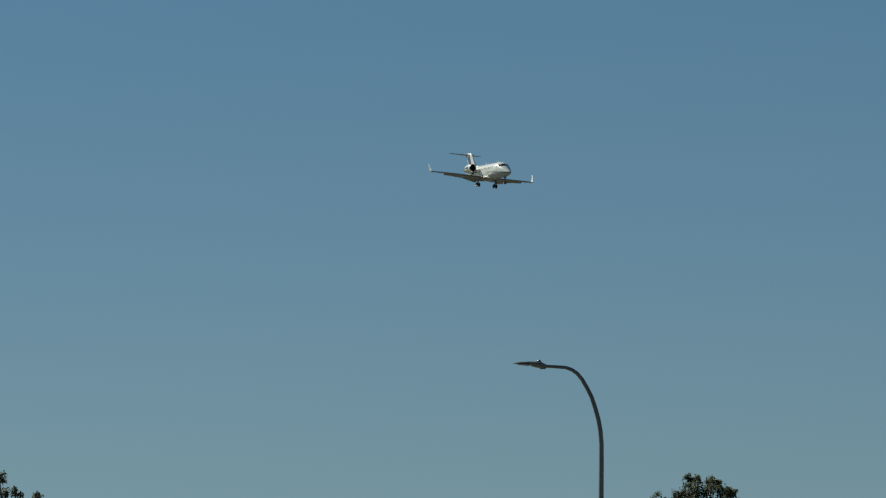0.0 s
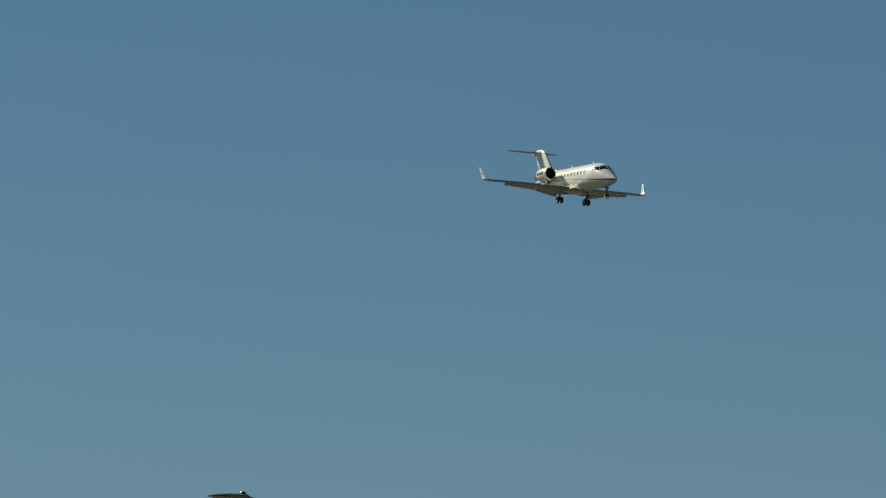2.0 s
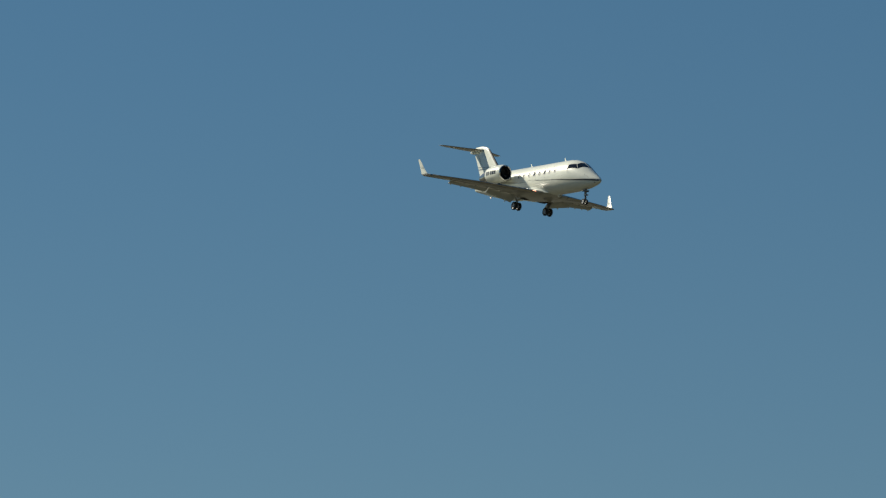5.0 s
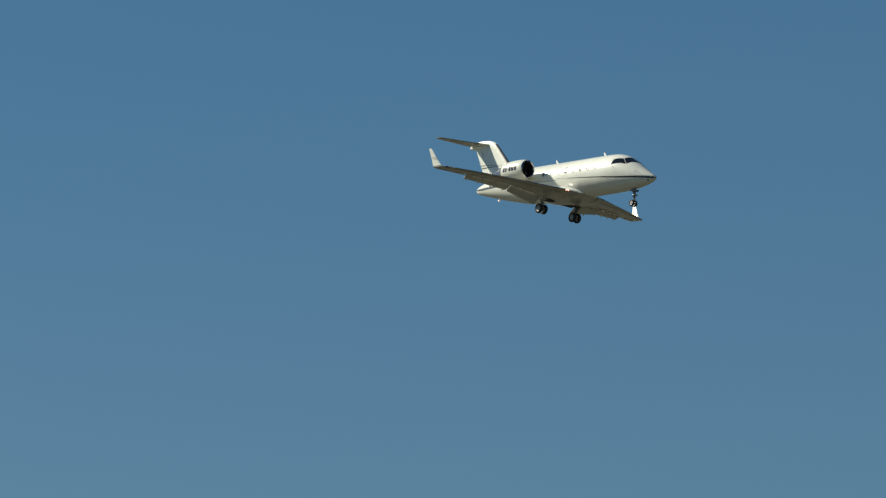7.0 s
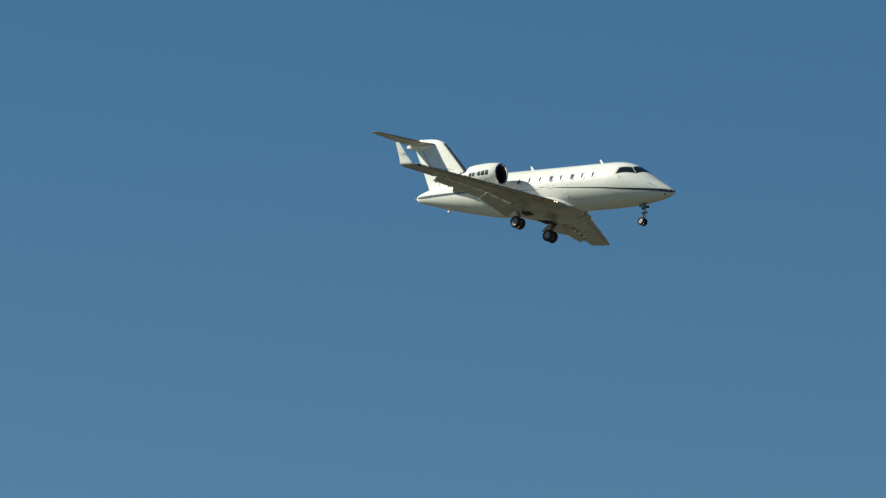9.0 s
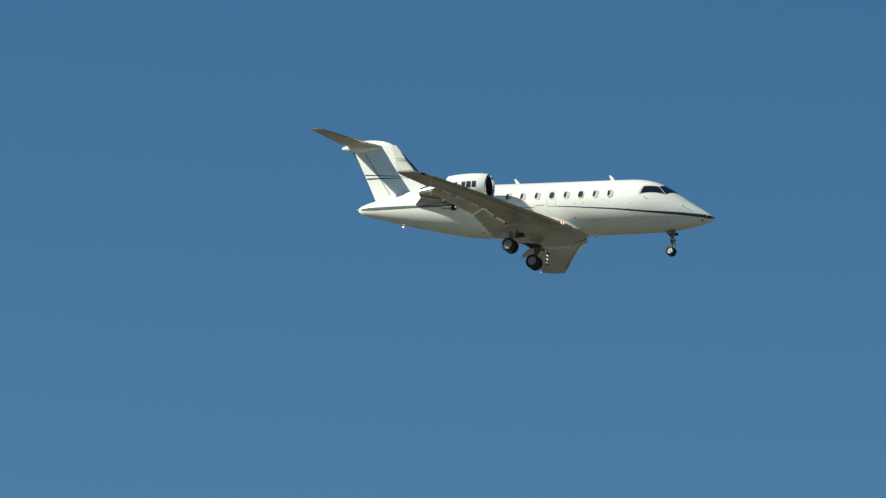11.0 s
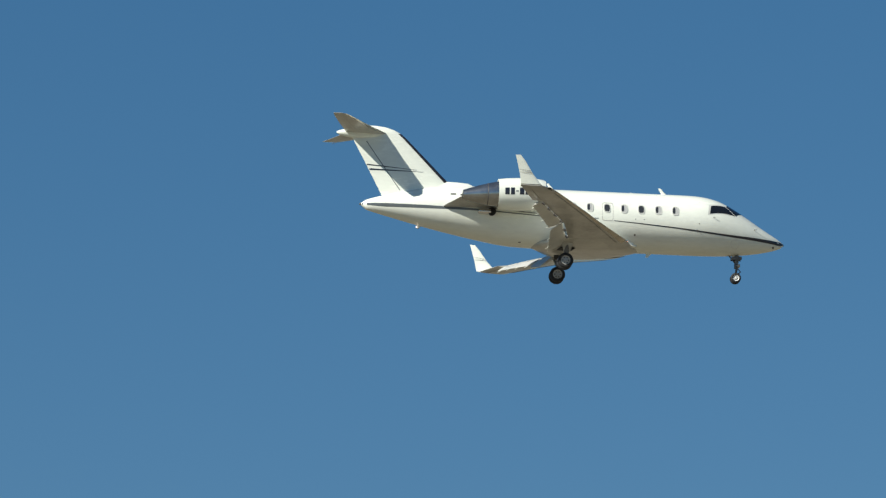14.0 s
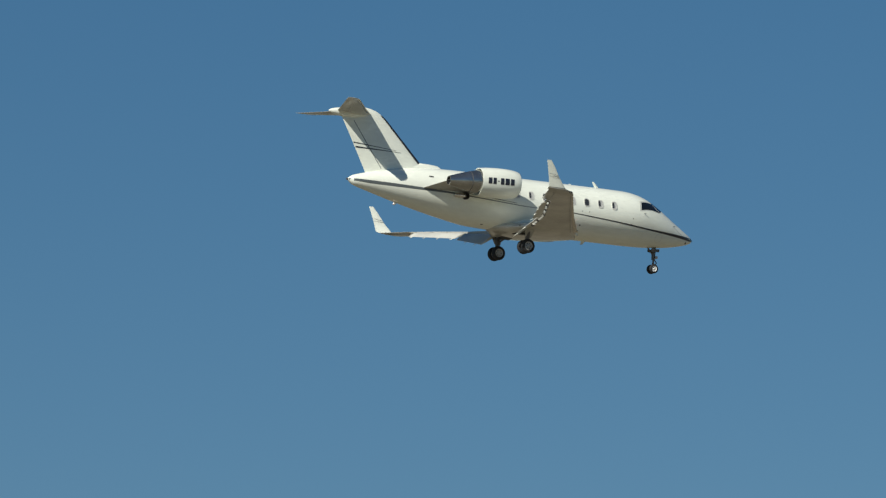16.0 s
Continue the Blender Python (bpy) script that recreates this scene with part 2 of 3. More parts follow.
def skin_disc(x, z, wide, high, side, out, power=3.2, n=20, hole=0.0):
    """A rounded panel, or a ring where hole > 0, that lies on the skin."""
    bm = bmesh.new()
    def rim(f, o):
        ring = []
        for k in range(n):
            a = 2 * math.pi * k / n
            c, s = math.cos(a), math.sin(a)
            ring.append(hull_side(x + math.copysign(abs(c) ** (2 / power), c) * wide / 2 * f, z + math.copysign(abs(s) ** (2 / power), s) * high / 2 * f, side, o))
        return ring
    if hole:
        loft(bm, [rim(1.0, -0.01), rim(1.0, out), rim(hole, out), rim(hole, -0.01)], caps=False)
    else:
        loft(bm, [rim(1.0, -0.01), rim(1.0, out), rim(0.5, out)], caps=False)
        bm.faces.new([v for v in bm.verts][-n:])
    return bm


def skin_band(rows, side, out=0.006):
    """A painted band along the skin: rows of station, height, width."""
    bm = bmesh.new()
    rings = []
    for (x0, z0, w0), (x1, z1, w1) in zip(rows, rows[1:]):
        steps = max(2, int(abs(x1 - x0) / 0.25))
        for i in range(steps + ((x1, z1, w1) == rows[-1])):
            u = i / steps
            x, z, w = x0 + (x1 - x0) * u, z0 + (z1 - z0) * u, w0 + (w1 - w0) * u
            rings.append([hull_side(x, z + w / 2, side, out), hull_side(x, z, side, out + 0.002), hull_side(x, z - w / 2, side, out)])
    return loft(bm, rings, closed=False, caps=False)


def fuselage(jet):
    bm = bmesh.new()
    xs = list(np.linspace(10.40, 5.2, 34)) + list(np.linspace(4.8, -3.0, 16)) + list(np.linspace(-3.5, -10.16, 30))
    loft(bm, [[hull(x, 2 * math.pi * k / 56) for k in range(56)] for x in xs])
    body = part("fuselage", bm, WHITE, jet, "cream-white glossy fuselage with a pointed nose", JET)

    # wing-root belly fairing: wide, flat-bottomed, slightly lighter than the wings
    bm = bmesh.new()
    rings = []
    for x, half, low, high, soft in ((3.45, 0.15, -1.46, -1.35, 1.0), (3.2, 0.4, -1.50, -1.26, 1.0), (2.95, 0.72, -1.535, -1.2, 0.95), (2.65, 1.12, -1.57, -1.12, 0.9), (2.3, 1.55, -1.605, -1.06, 0.88), (1.85, 2.02, -1.64, -1.02, 0.88), (1.3, 2.4, -1.665, -1.0, 0.9), (0.5, 2.55, -1.68, -1.0, 0.92), (-0.2, 2.4, -1.675, -1.02, 0.92), (-0.8, 1.85, -1.65, -1.1, 0.9), (-1.2, 1.25, -1.61, -1.15, 0.88), (-1.6, 0.7, -1.53, -1.2, 0.95), (-1.95, 0.25, -1.46, -1.25, 1.0)):
        mid, h = (low + high) / 2, (high - low) / 2
        rings.append([(x, half * math.copysign(abs(math.cos(a)) ** soft, math.cos(a)), mid + h * math.copysign(abs(math.sin(a)) ** soft, math.sin(a))) for a in [2 * math.pi * k / 40 for k in range(40)]])
    loft(bm, rings)
    part("belly_fairing", bm, FAIRING, body, "cream-grey belly fairing sloping into the wings", JET)

    # smooth fillets between hull and wing
    for side in (1, -1):
        bm = bmesh.new()
        rings = []
        for i in range(31):
            u = i / 30
            x, g = 3.15 - 4.35 * u, math.sin(math.pi * (0.005 + 0.985 * u)) ** 0.9
            p0 = hull_side(x, -1.30 + 0.58 * g, side, 0.003)
            p2 = Vector((x, -side * (0.72 + 0.92 * g), -1.37 + 0.12 * g))
            p1 = Vector((x, p0.y * (1 - 0.06 * g), p2.z + 0.06 * g))
            arc = [p0 * (1 - t) ** 2 + p1 * (2 * t * (1 - t)) + p2 * t * t for t in [k / 8 for k in range(9)]]
            rings.append(arc + [Vector((x, -side * (0.6 + 0.5 * g), -1.40))])
        loft(bm, rings)
        part("wing_fillet", bm, WHITE, body, "white wing-root fillet", JET)
    for side in (1, -1):
        # cabin windows; two of them stand open, the shades of the others are drawn
        for i in range(8):
            x = -0.87 + 0.829 * i
            frame_ob = part("cabin_window", skin_disc(x, 0.365, 0.335, 0.46, side, 0.018, hole=0.8), RIM, body, scale=JET)
            dark = i in (3, 5)
            part("pane", skin_disc(x, 0.365, 0.29, 0.41, side, 0.007), CABIN if dark else SHADE, frame_ob, scale=JET)
            if not dark:
                part("pane_edge", skin_disc(x - 0.065, 0.385, 0.13, 0.33, side, 0.009), CABIN, frame_ob, scale=JET)
        # emergency exit outline
        part("exit_door_seam", skin_disc(1.645, 0.19, 0.54, 0.93, side, 0.006, power=7, n=32, hole=0.93), SEAM, body, scale=JET)
        # cheat lines
        part("nose_stripe", skin_band([(10.38, -0.80, 0.03), (10.2, -0.80, 0.17), (9.8, -0.775, 0.165), (9.0, -0.735, 0.14), (8.0, -0.69, 0.11), (7.0, -0.63, 0.08), (5.0, -0.46, 0.055), (3.2, -0.33, 0.045), (1.95, -0.25, 0.03)], side), STRIPE, body, "dark navy line widening to the nose", JET)
        part("tail_stripe", skin_band([(0.7, -0.27, 0.02), (-0.6, -0.24, 0.035), (-3.0, -0.10, 0.05), (-5.0, 0.02, 0.10), (-7.0, 0.12, 0.15), (-9.0, 0.22, 0.17), (-10.13, 0.30, 0.10)], side), GREYBLUE, body, "slate grey line tapering forward", JET)
        part("pinstripe", skin_band([(-0.9, -0.13, 0.02), (-2.0, -0.05, 0.035), (-4.6, 0.13, 0.03)], side), STRIPE, body, "", JET)
        # cockpit glazing
        def glazing(name, corners, steps=8, out=0.008, mat=GLASS):
            bm = bmesh.new()
            (a, b, c, d) = [Vector(q) for q in corners]
            rings = []
            for i in range(steps + 1):
                u = i / steps
                rings.append([])
                for j in range(steps + 1):
                    w = j / steps
                    p = a.lerp(b, u).lerp(d.lerp(c, u), w)
                    rings[-1].append(hull(p.x, side * p.y, out))
            loft(bm, rings, closed=False, caps=False)
            part(name, bm, mat, body, "dark cockpit glass" if mat == GLASS else "pale glazing surround", JET)
        def at_height(x, z):
            top, low, _ = blend(HULL, x)
            return x, math.acos((z - (top + low) / 2) / ((top - low) / 2))
        glazing("glazing_surround", [at_height(6.60, 0.83), at_height(7.47, 0.85), at_height(7.96, 0.30), at_height(6.52, 0.27)], out=0.005, mat=RIM)
        glazing("side_window", [at_height(6.70, 0.77), at_height(7.43, 0.80), at_height(7.89, 0.34), at_height(6.62, 0.33)])
        glazing("windscreen", [at_height(7.47, 0.80), (7.66, 0.05), (8.52, 0.05), at_height(7.94, 0.34)])
        # probes, vents and small plates
        for x, z, w in ((6.8, 0.16, 0.09), (8.85, -0.26, 0.16), (6.0, -0.50, 0.05)):
            p = hull_side(x, z, side)
            bm = bmesh.new()
            tube(bm, [p, p + Vector((0.02, -side * 0.07, 0)), p + Vector((w, -side * 0.09, -0.03 * w))], [0.016, 0.013, 0.007], 8)
            part("probe", bm, GEAR, body, scale=JET)
        for x, z, d in ((3.0, -0.13, 0.05), (3.42, -0.13, 0.05), (3.0, -0.86, 0.09), (9.85, -1.0, 0.10), (6.1, -0.2, 0.05), (7.95, -0.72, 0.06)):
            part("static_port", skin_disc(x, z, d, d, side, 0.006, power=2, n=10), GEAR, body, scale=JET)
        part("lettering_bar", skin_disc(0.98, -0.17, 0.5, 0.03, side, 0.006, power=5), GREYBLUE, body, scale=JET)
        part("tail_vent", skin_disc(-5.8, 0.78, 0.28, 0.075, side, 0.006, power=3), HOLLOW, body, "dark oval vent", JET)
        part("nose_hatch", skin_disc(7.92, -1.0, 0.42, 0.44, side, 0.004, power=2, hole=0.94), RIM, body, scale=JET)
        # air outlet under the engine
        p = hull_side(-4.02, -0.09, side, 0.01)
        bm = bmesh.new()
        revolve(bm, [(side * 0.12, 0.18), (-side * 0.14, 0.20), (-side * 0.17, 0.185), (-side * 0.17, 0.155), (-side * 0.08, 0.14), (-side * 0.07, 0.004)], "y", p + Vector((0.06, 0, 0)), 20)
        part("air_outlet", bm, HOLLOW, body, "round black air outlet", JET)
        bm = bmesh.new()
        revolve(bm, [(-0.66, 0.004), (-0.64, 0.10), (-0.45, 0.13), (-0.06, 0.145), (-0.03, 0.145)], "x", p + Vector((0.03, -0.05 * side, 0)), 20)
        part("outlet_duct", bm, CHROME, body, "bright metal duct", JET)
    part("drain_plate", skin_disc(-2.5, -1.34, 0.14, 0.04, 1, 0.006, power=2, n=10), GEAR, body, "small dark drain plate", JET)
    # black radome tip
    bm = bmesh.new()
    revolve(bm, [(10.415, 0.003), (10.40, 0.025), (10.37, 0.06)], "x", (0, 0, -0.80), 20)
    part("nose_tip", bm, BOOT, body, "small black nose tip", JET)
    # blade antennas, beacon, drain mast
    for x, z, h, name in ((4.70, 1.38, 0.36, "blade_antenna"), (-0.75, 1.38, 0.36, "blade_antenna"), (4.0, -1.47, -0.22, "belly_antenna"), (3.05, 1.40, 0.07, "roof_antenna"), (-7.2, -0.62, -0.16, "drain_mast")):
        bm = bmesh.new()
        loft(bm, [foil((x, 0, z), 0.27 if abs(h) > 0.1 else 0.2, 0.16, (0, 1, 0), n=5), foil((x - abs(h) * 0.95, 0, z + h), 0.12, 0.16, (0, 1, 0), n=5)])
        part(name, bm, WHITE, body, "small swept white blade", JET)
    bm = bmesh.new()
    bmesh.ops.create_uvsphere(bm, u_segments=10, v_segments=8, radius=0.03, matrix=Matrix.Translation((-7.45, -0.05, -0.70)))
    part("beacon", bm, BEACON, body, "small glowing tail beacon", JET)
    bm = bmesh.new()
    tube(bm, [(-10.1, 0, 0.31), (-10.24, 0, 0.31)], [0.07, 0.04], 12)
    part("tail_pipe", bm, GEAR, body, scale=JET)
    return body


def tail(jet):
    bm = bmesh.new()
    fin_rows = [(0.55, -5.35, 3.70, 0.10), (1.45, -5.88, 3.64, 0.10), (2.7, -7.12, 3.06, 0.10), (3.58, -8.00, 2.67, 0.10), (3.84, -8.30, 2.42, 0.10), (4.02, -8.62, 2.08, 0.095), (4.14, -9.0, 1.62, 0.08), (4.20, -9.45, 1.05, 0.05)]
    loft(bm, [foil((x, 0, z), c, t, (0, 1, 0), n=10) for z, x, c, t in fin_rows])
    fin = part("fin", bm, WHITE, jet, "swept white tail fin", JET)
    # dark erosion strip on the leading edge
    bm = bmesh.new()
    rings = []
    for z, x, c, t in fin_rows[1:5]:
        f = foil((x + 0.012, 0, z), c, t * 1.05, (0, 1, 0), n=24)
        rings.append(f[-4:] + f[:5])
    loft(bm, rings, closed=False, caps=False)
    part("erosion_strip", bm, BOOT, fin, "black leading-edge strip", JET)
    # dorsal fairing with a blunt front
    bm = bmesh.new()
    loft(bm, [[(x, w * math.cos(a), 1.22 + h * max(0, math.sin(a)) - 0.2 * max(0, -math.sin(a))) for a in [2 * math.pi * k / 20 for k in range(20)]] for x, w, h in ((-4.76, 0.08, 0.12), (-4.82, 0.15, 0.25), (-5.0, 0.18, 0.33), (-5.5, 0.19, 0.37), (-6.1, 0.19, 0.38), (-6.9, 0.17, 0.2))])
    part("dorsal_fairing", bm, WHITE, fin, scale=JET)

    def fin_point(z, x, side, out=0.006):
        for a, b in zip(fin_rows, fin_rows[1:]):
            if a[0] <= z <= b[0]:
                break
        u = (z - a[0]) / (b[0] - a[0])
        le, c, t = a[1] + (b[1] - a[1]) * u, a[2] + (b[2] - a[2]) * u, a[3] + (b[3] - a[3]) * u
        w = min(1, max(0, (le - x) / c))
        y = 5 * t * c * (0.2969 * math.sqrt(w) - 0.126 * w - 0.3516 * w * w + 0.2843 * w ** 3 - 0.1015 * w ** 4) + 0.004 * w
        return Vector((x, -side * (y + out), z))

    for side in (1, -1):
        for name, mat, ends in (("rudder_seam", GREYBLUE, ((-9.98, 3.42, 0.035), (-8.3, 1.05, 0.035))), ("fin_stripe", STRIPE, ((-9.80, 2.05, 0.085), (-7.2, 1.98, 0.014))), ("fin_stripe", STRIPE, ((-9.93, 2.28, 0.06), (-7.5, 2.06, 0.012)))):
            (x0, z0, w0), (x1, z1, w1) = ends
            across = Vector((x1 - x0, 0, z1 - z0)).normalized().cross(Vector((0, 1, 0)))
            bm = bmesh.new()
            rings = []
            for i in range(15):
                u = i / 14
                x, z, w = x0 + (x1 - x0) * u, z0 + (z1 - z0) * u, (w0 + (w1 - w0) * u) / 2
                rings.append([fin_point(z + s * across.z * w, x + s * across.x * w, side) for s in (-1, 1)])
            loft(bm, rings, closed=False, caps=False)
            part(name, bm, mat, fin, scale=JET)
    # bullet fairing behind the tailplane
    bm = bmesh.new()
    revolve(bm, [(-8.9, 0.05), (-9.3, 0.16), (-10.0, 0.23), (-10.6, 0.24), (-11.0, 0.19), (-11.3, 0.11), (-11.42, 0.04)], "x", (0, 0, 3.80), 20, caps=True)
    part("bullet_fairing", bm, WHITE, fin, scale=JET)
    for side in (1, -1):
        bm = bmesh.new()
        loft(bm, [foil((-8.95, 0, 3.83), 2.0, 0.085), foil((-9.78, -side * 1.1, 3.87), 1.5, 0.08), foil((-11.0, -side * 2.85, 3.985), 0.80, 0.075), foil((-11.25, -side * 3.1, 4.015), 0.60, 0.07), foil((-11.5, -side * 3.19, 4.025), 0.33, 0.04)])
        stab = part("tailplane", bm, GREY, jet, "swept grey tailplane half", JET)
        bm = bmesh.new()
        loft(bm, [[(-10.45, -side * 0.3, 3.765), (-10.41, -side * 0.3, 3.765)], [(-11.42, -side * 2.9, 3.87), (-11.38, -side * 2.9, 3.87)]], closed=False, caps=False)
        part("elevator_seam", bm, SEAM, stab, scale=JET)
        bm = bmesh.new()
        rings = []
        for le, c, t in (((-9.36, -side * 0.55, 3.85), 1.75, 0.084), ((-9.78, -side * 1.1, 3.87), 1.5, 0.082), ((-11.0, -side * 2.85, 3.985), 0.80, 0.078), ((-11.25, -side * 3.1, 4.015), 0.60, 0.073)):
            f = foil((le[0] + 0.008, le[1], le[2]), c, t, n=20)
            rings.append(f[-4:] + f[:4])
        loft(bm, rings, closed=False, caps=False)
        part("leading_edge", bm, EDGE, stab, "bare metal leading edge", JET)


def wing(jet, side):
    def row(y):
        le = float(np.interp(y, (1.2, 1.9, 4.4, 7.0, 9.9), (2.86, 2.47, 0.95, -0.49, -2.05)))
        te = float(np.interp(y, (1.2, 4.4, 9.9), (-1.60, -1.55, -3.45)))
        return le, le - te, -1.30 + 0.076 * (y - 1.9) + 0.07 * math.sin(math.pi * max(0, min(1, (y - 1.9) / 7.9)))
    def slot(y):
        """Where the flap's nose lies, as a share of the chord."""
        return float(np.interp(y, (1.8, 4.4, 7.6), (0.70, 0.74, 0.78)))
    def section(y, end=1.0):
        le, c, z = row(y)
        return foil((le, -side * y, z), c, 0.115 if y < 4 else 0.10, end=end, n=10)
    bm = bmesh.new()
    loft(bm, [section(y, slot(y) - 0.04) for y in (1.0, 1.6, 2.2, 3.2, 4.4, 6.2, 7.64)] + [section(y) for y in (7.66, 9.0, 9.75)] + [foil((-2.55, -side * 9.98, -0.60), 0.95, 0.06, n=10)])
    panel = part("wing", bm, GREY, jet, "grey swept wing with lowered flaps", JET)
    # bare metal leading edge
    bm = bmesh.new()
    rings = []
    for y in (1.9, 3.0, 4.4, 5.8, 7.0, 8.2, 9.3):
        le, c, z = row(y)
        f = foil((le + 0.012, -side * y, z), c, 0.119 if y < 4 else 0.104, n=20)
        rings.append(f[-3:] + f[:4])
    loft(bm, rings, closed=False, caps=False)
    part("leading_edge", bm, EDGE, panel, "bare metal leading edge", JET)
    bm = bmesh.new()
    seam = []
    for y in (2.0, 3.0, 4.4, 5.8, 7.0, 8.2, 9.2):
        le, c, z = row(y)
        low = [q for q in foil((le, -side * y, z), c, 0.115 if y < 4 else 0.10, n=20) if q[2] < z and q[0] < le - 0.085 * c]
        seam.append(Vector(max(low, key=lambda q: q[0])) + Vector((0, 0, -0.004)))
    tube(bm, seam, 0.013, 6)
    part("leading_edge_seam", bm, GEAR, panel, "dark seam behind the leading edge", JET)
    # winglet
    bm = bmesh.new()
    loft(bm, [foil((-2.38, -side * 9.80, -0.66), 1.12, 0.07, (0, 0.5, 0.86), n=8), foil((-2.56, -side * 9.98, -0.55), 0.94, 0.07, (0, 1, side * 0.5), n=8), foil((-2.95, -side * 10.08, -0.1), 0.63, 0.07, (0, 1, side * 0.25), n=8), foil((-3.31, -side * 10.2, 0.45), 0.41, 0.07, (0, 1, side * 0.2), n=8), foil((-3.56, -side * 10.26, 0.76), 0.25, 0.06, (0, 1, side * 0.2), n=8)])
    tip = part("winglet", bm, WHITE, panel, "upright white winglet", JET)
    for z, rise, w in ((0.02, 0.085, 0.020), (-0.06, 0.03, 0.024)):
        bm = bmesh.new()
        for face in (1, -1):
            x0, y0 = -2.9 - 0.95 * (z + 0.1), -side * (10.09 + 0.2 * (z + 0.1))
            loft(bm, [[(x0 - 0.06 - 0.56 * k / 6, y0 - face * 0.043 * math.sin(math.pi * (0.12 + 0.8 * k / 6)) - face * 0.006, z + rise * k / 6 + s * w / 2 * (1 - 0.7 * k / 6)) for s in (-1, 1)] for k in range(7)], closed=False, caps=False)
        part("winglet_stripe", bm, STRIPE, tip, scale=JET)
    # flaps, lowered and slotted: the inner one broad and steep, the outer one narrower
    for y0, y1, f0, f1, droop, drop in ((1.80, 4.34, 0.275, 0.27, 36, 0.04), (4.44, 7.6, 0.285, 0.27, 30, 0.02)):
        inner = y0 < 4
        back = Vector((-math.cos(radians(droop)), 0, -math.sin(radians(droop))))
        down = Vector((-math.sin(radians(droop)), 0, -math.cos(radians(droop))))
        def hinge(u):
            y = y0 + (y1 - y0) * u
            le, c, z = row(y)
            return Vector((le - slot(y) * c, -side * y, z - drop)), (f0 + (f1 - f0) * u) * c
        bm = bmesh.new()
        loft(bm, [foil(nose, reach, 0.115, droop=droop, n=8) for nose, reach in map(hinge, [i / 5 for i in range(6)])])
        flap = part("flap", bm, FLAP, panel, "pale grey lowered flap", JET)
        nose, reach = hinge(1.0)  # pale rounded plate that closes the outer end
        thick = 0.15 if inner else 0.21
        bm = bmesh.new()
        loft(bm, [[Vector(q) + Vector((0, -side * d, 0)) for q in foil(nose - back * (0.03 * reach), reach * f, thick * f, droop=droop, n=8)] for d, f in ((0.004, 1.03), (0.04, 1.03), (0.06, 0.97))])
        part("end_plate", bm, FLAP, flap, "pale rounded flap end", JET)
        # track fairings: tapered pods whose tails pass the trailing edge
        for u in (0.22, 0.62) if inner else (0.06, 0.36, 0.66, 0.94):
            nose, reach = hinge(u)
            bm = bmesh.new()
            loft(bm, [[nose + back * (s * reach) + down * (0.02 + q * (1 + math.sin(a))) + Vector((0, w * math.cos(a), 0)) for a in [2 * math.pi * k / 10 for k in range(10)]] for s, w, q in ((0.70, 0.02, 0.008), (0.86, 0.06, 0.04), (1.04, 0.055, 0.035), (1.16, 0.015, 0.008))])
            part("flap_track_fairing", bm, WHITE, flap, scale=JET)
            bm = bmesh.new()
            box(bm, nose + Vector((0.04, 0, -0.06)), (0.20, 0.05, 0.11), pose(0, 0, 0, 0, 30, 0), 0.015)
            part("flap_hinge", bm, GEAR, flap, "dark flap hinge", JET)
        # pale vane in the slot, broken by the hinges; chrome stands in for sunlight
        n = 3 if inner else 5
        for i in range(n):
            ends = [hinge((i + k) / n)[0] + Vector((0.13, 0, drop - 0.115)) for k in (0.04, 0.93)]
            bm = bmesh.new()
            tube(bm, ends, 0.014, 8)
            part("slot_vane", bm, CHROME, flap, "slot vane, polished to stand in for sunlight through the slot", JET)
    # aileron seam, root lamps, tip lamp
    bm = bmesh.new()
    tube(bm, [(row(8.1)[0] - 0.74 * row(8.1)[1], -side * 8.1, row(8.1)[2] - 0.075), (row(9.7)[0] - 0.74 * row(9.7)[1], -side * 9.7, row(9.7)[2] - 0.05)], 0.012, 6)
    part("aileron_seam", bm, SEAM, panel, scale=JET)
    for y in (1.74, 1.88):
        le, c, z = row(y)
        at = (le + 0.018, -side * y, z)
        bm = bmesh.new()
        revolve(bm, [(0.0, 0.046), (-0.10, 0.05)], "x", at, 14, caps=True)
        lamp_cup = part("lamp_cup", bm, EDGE, panel, scale=JET)
        bm = bmesh.new()
        revolve(bm, [(0.0045, 0.004), (0.004, 0.036), (0.002, 0.042)], "x", at, 14)
        part("landing_light", bm, LAMPLIGHT if side > 0 else LENS, lamp_cup, "lit landing light" if side > 0 else "dark landing light", JET)
    bm = bmesh.new()
    bmesh.ops.create_uvsphere(bm, u_segments=14, v_segments=8, radius=1.0, matrix=Matrix.Translation((-2.05, -side * 9.64, -0.70)) @ pose(0, 0, 0, 0, 0, -side * 29) @ Matrix.Diagonal((0.10, 0.36, 0.065, 1)))
    part("tip_light_cover", bm, GLASS, panel, "dark tip light cover", JET)


NACELLE = [(-1.50, 0.64), (-1.53, 0.67), (-1.65, 0.715), (-1.95, 0.765), (-2.4, 0.795), (-2.9, 0.795), (-3.4, 0.775), (-3.80, 0.73)]


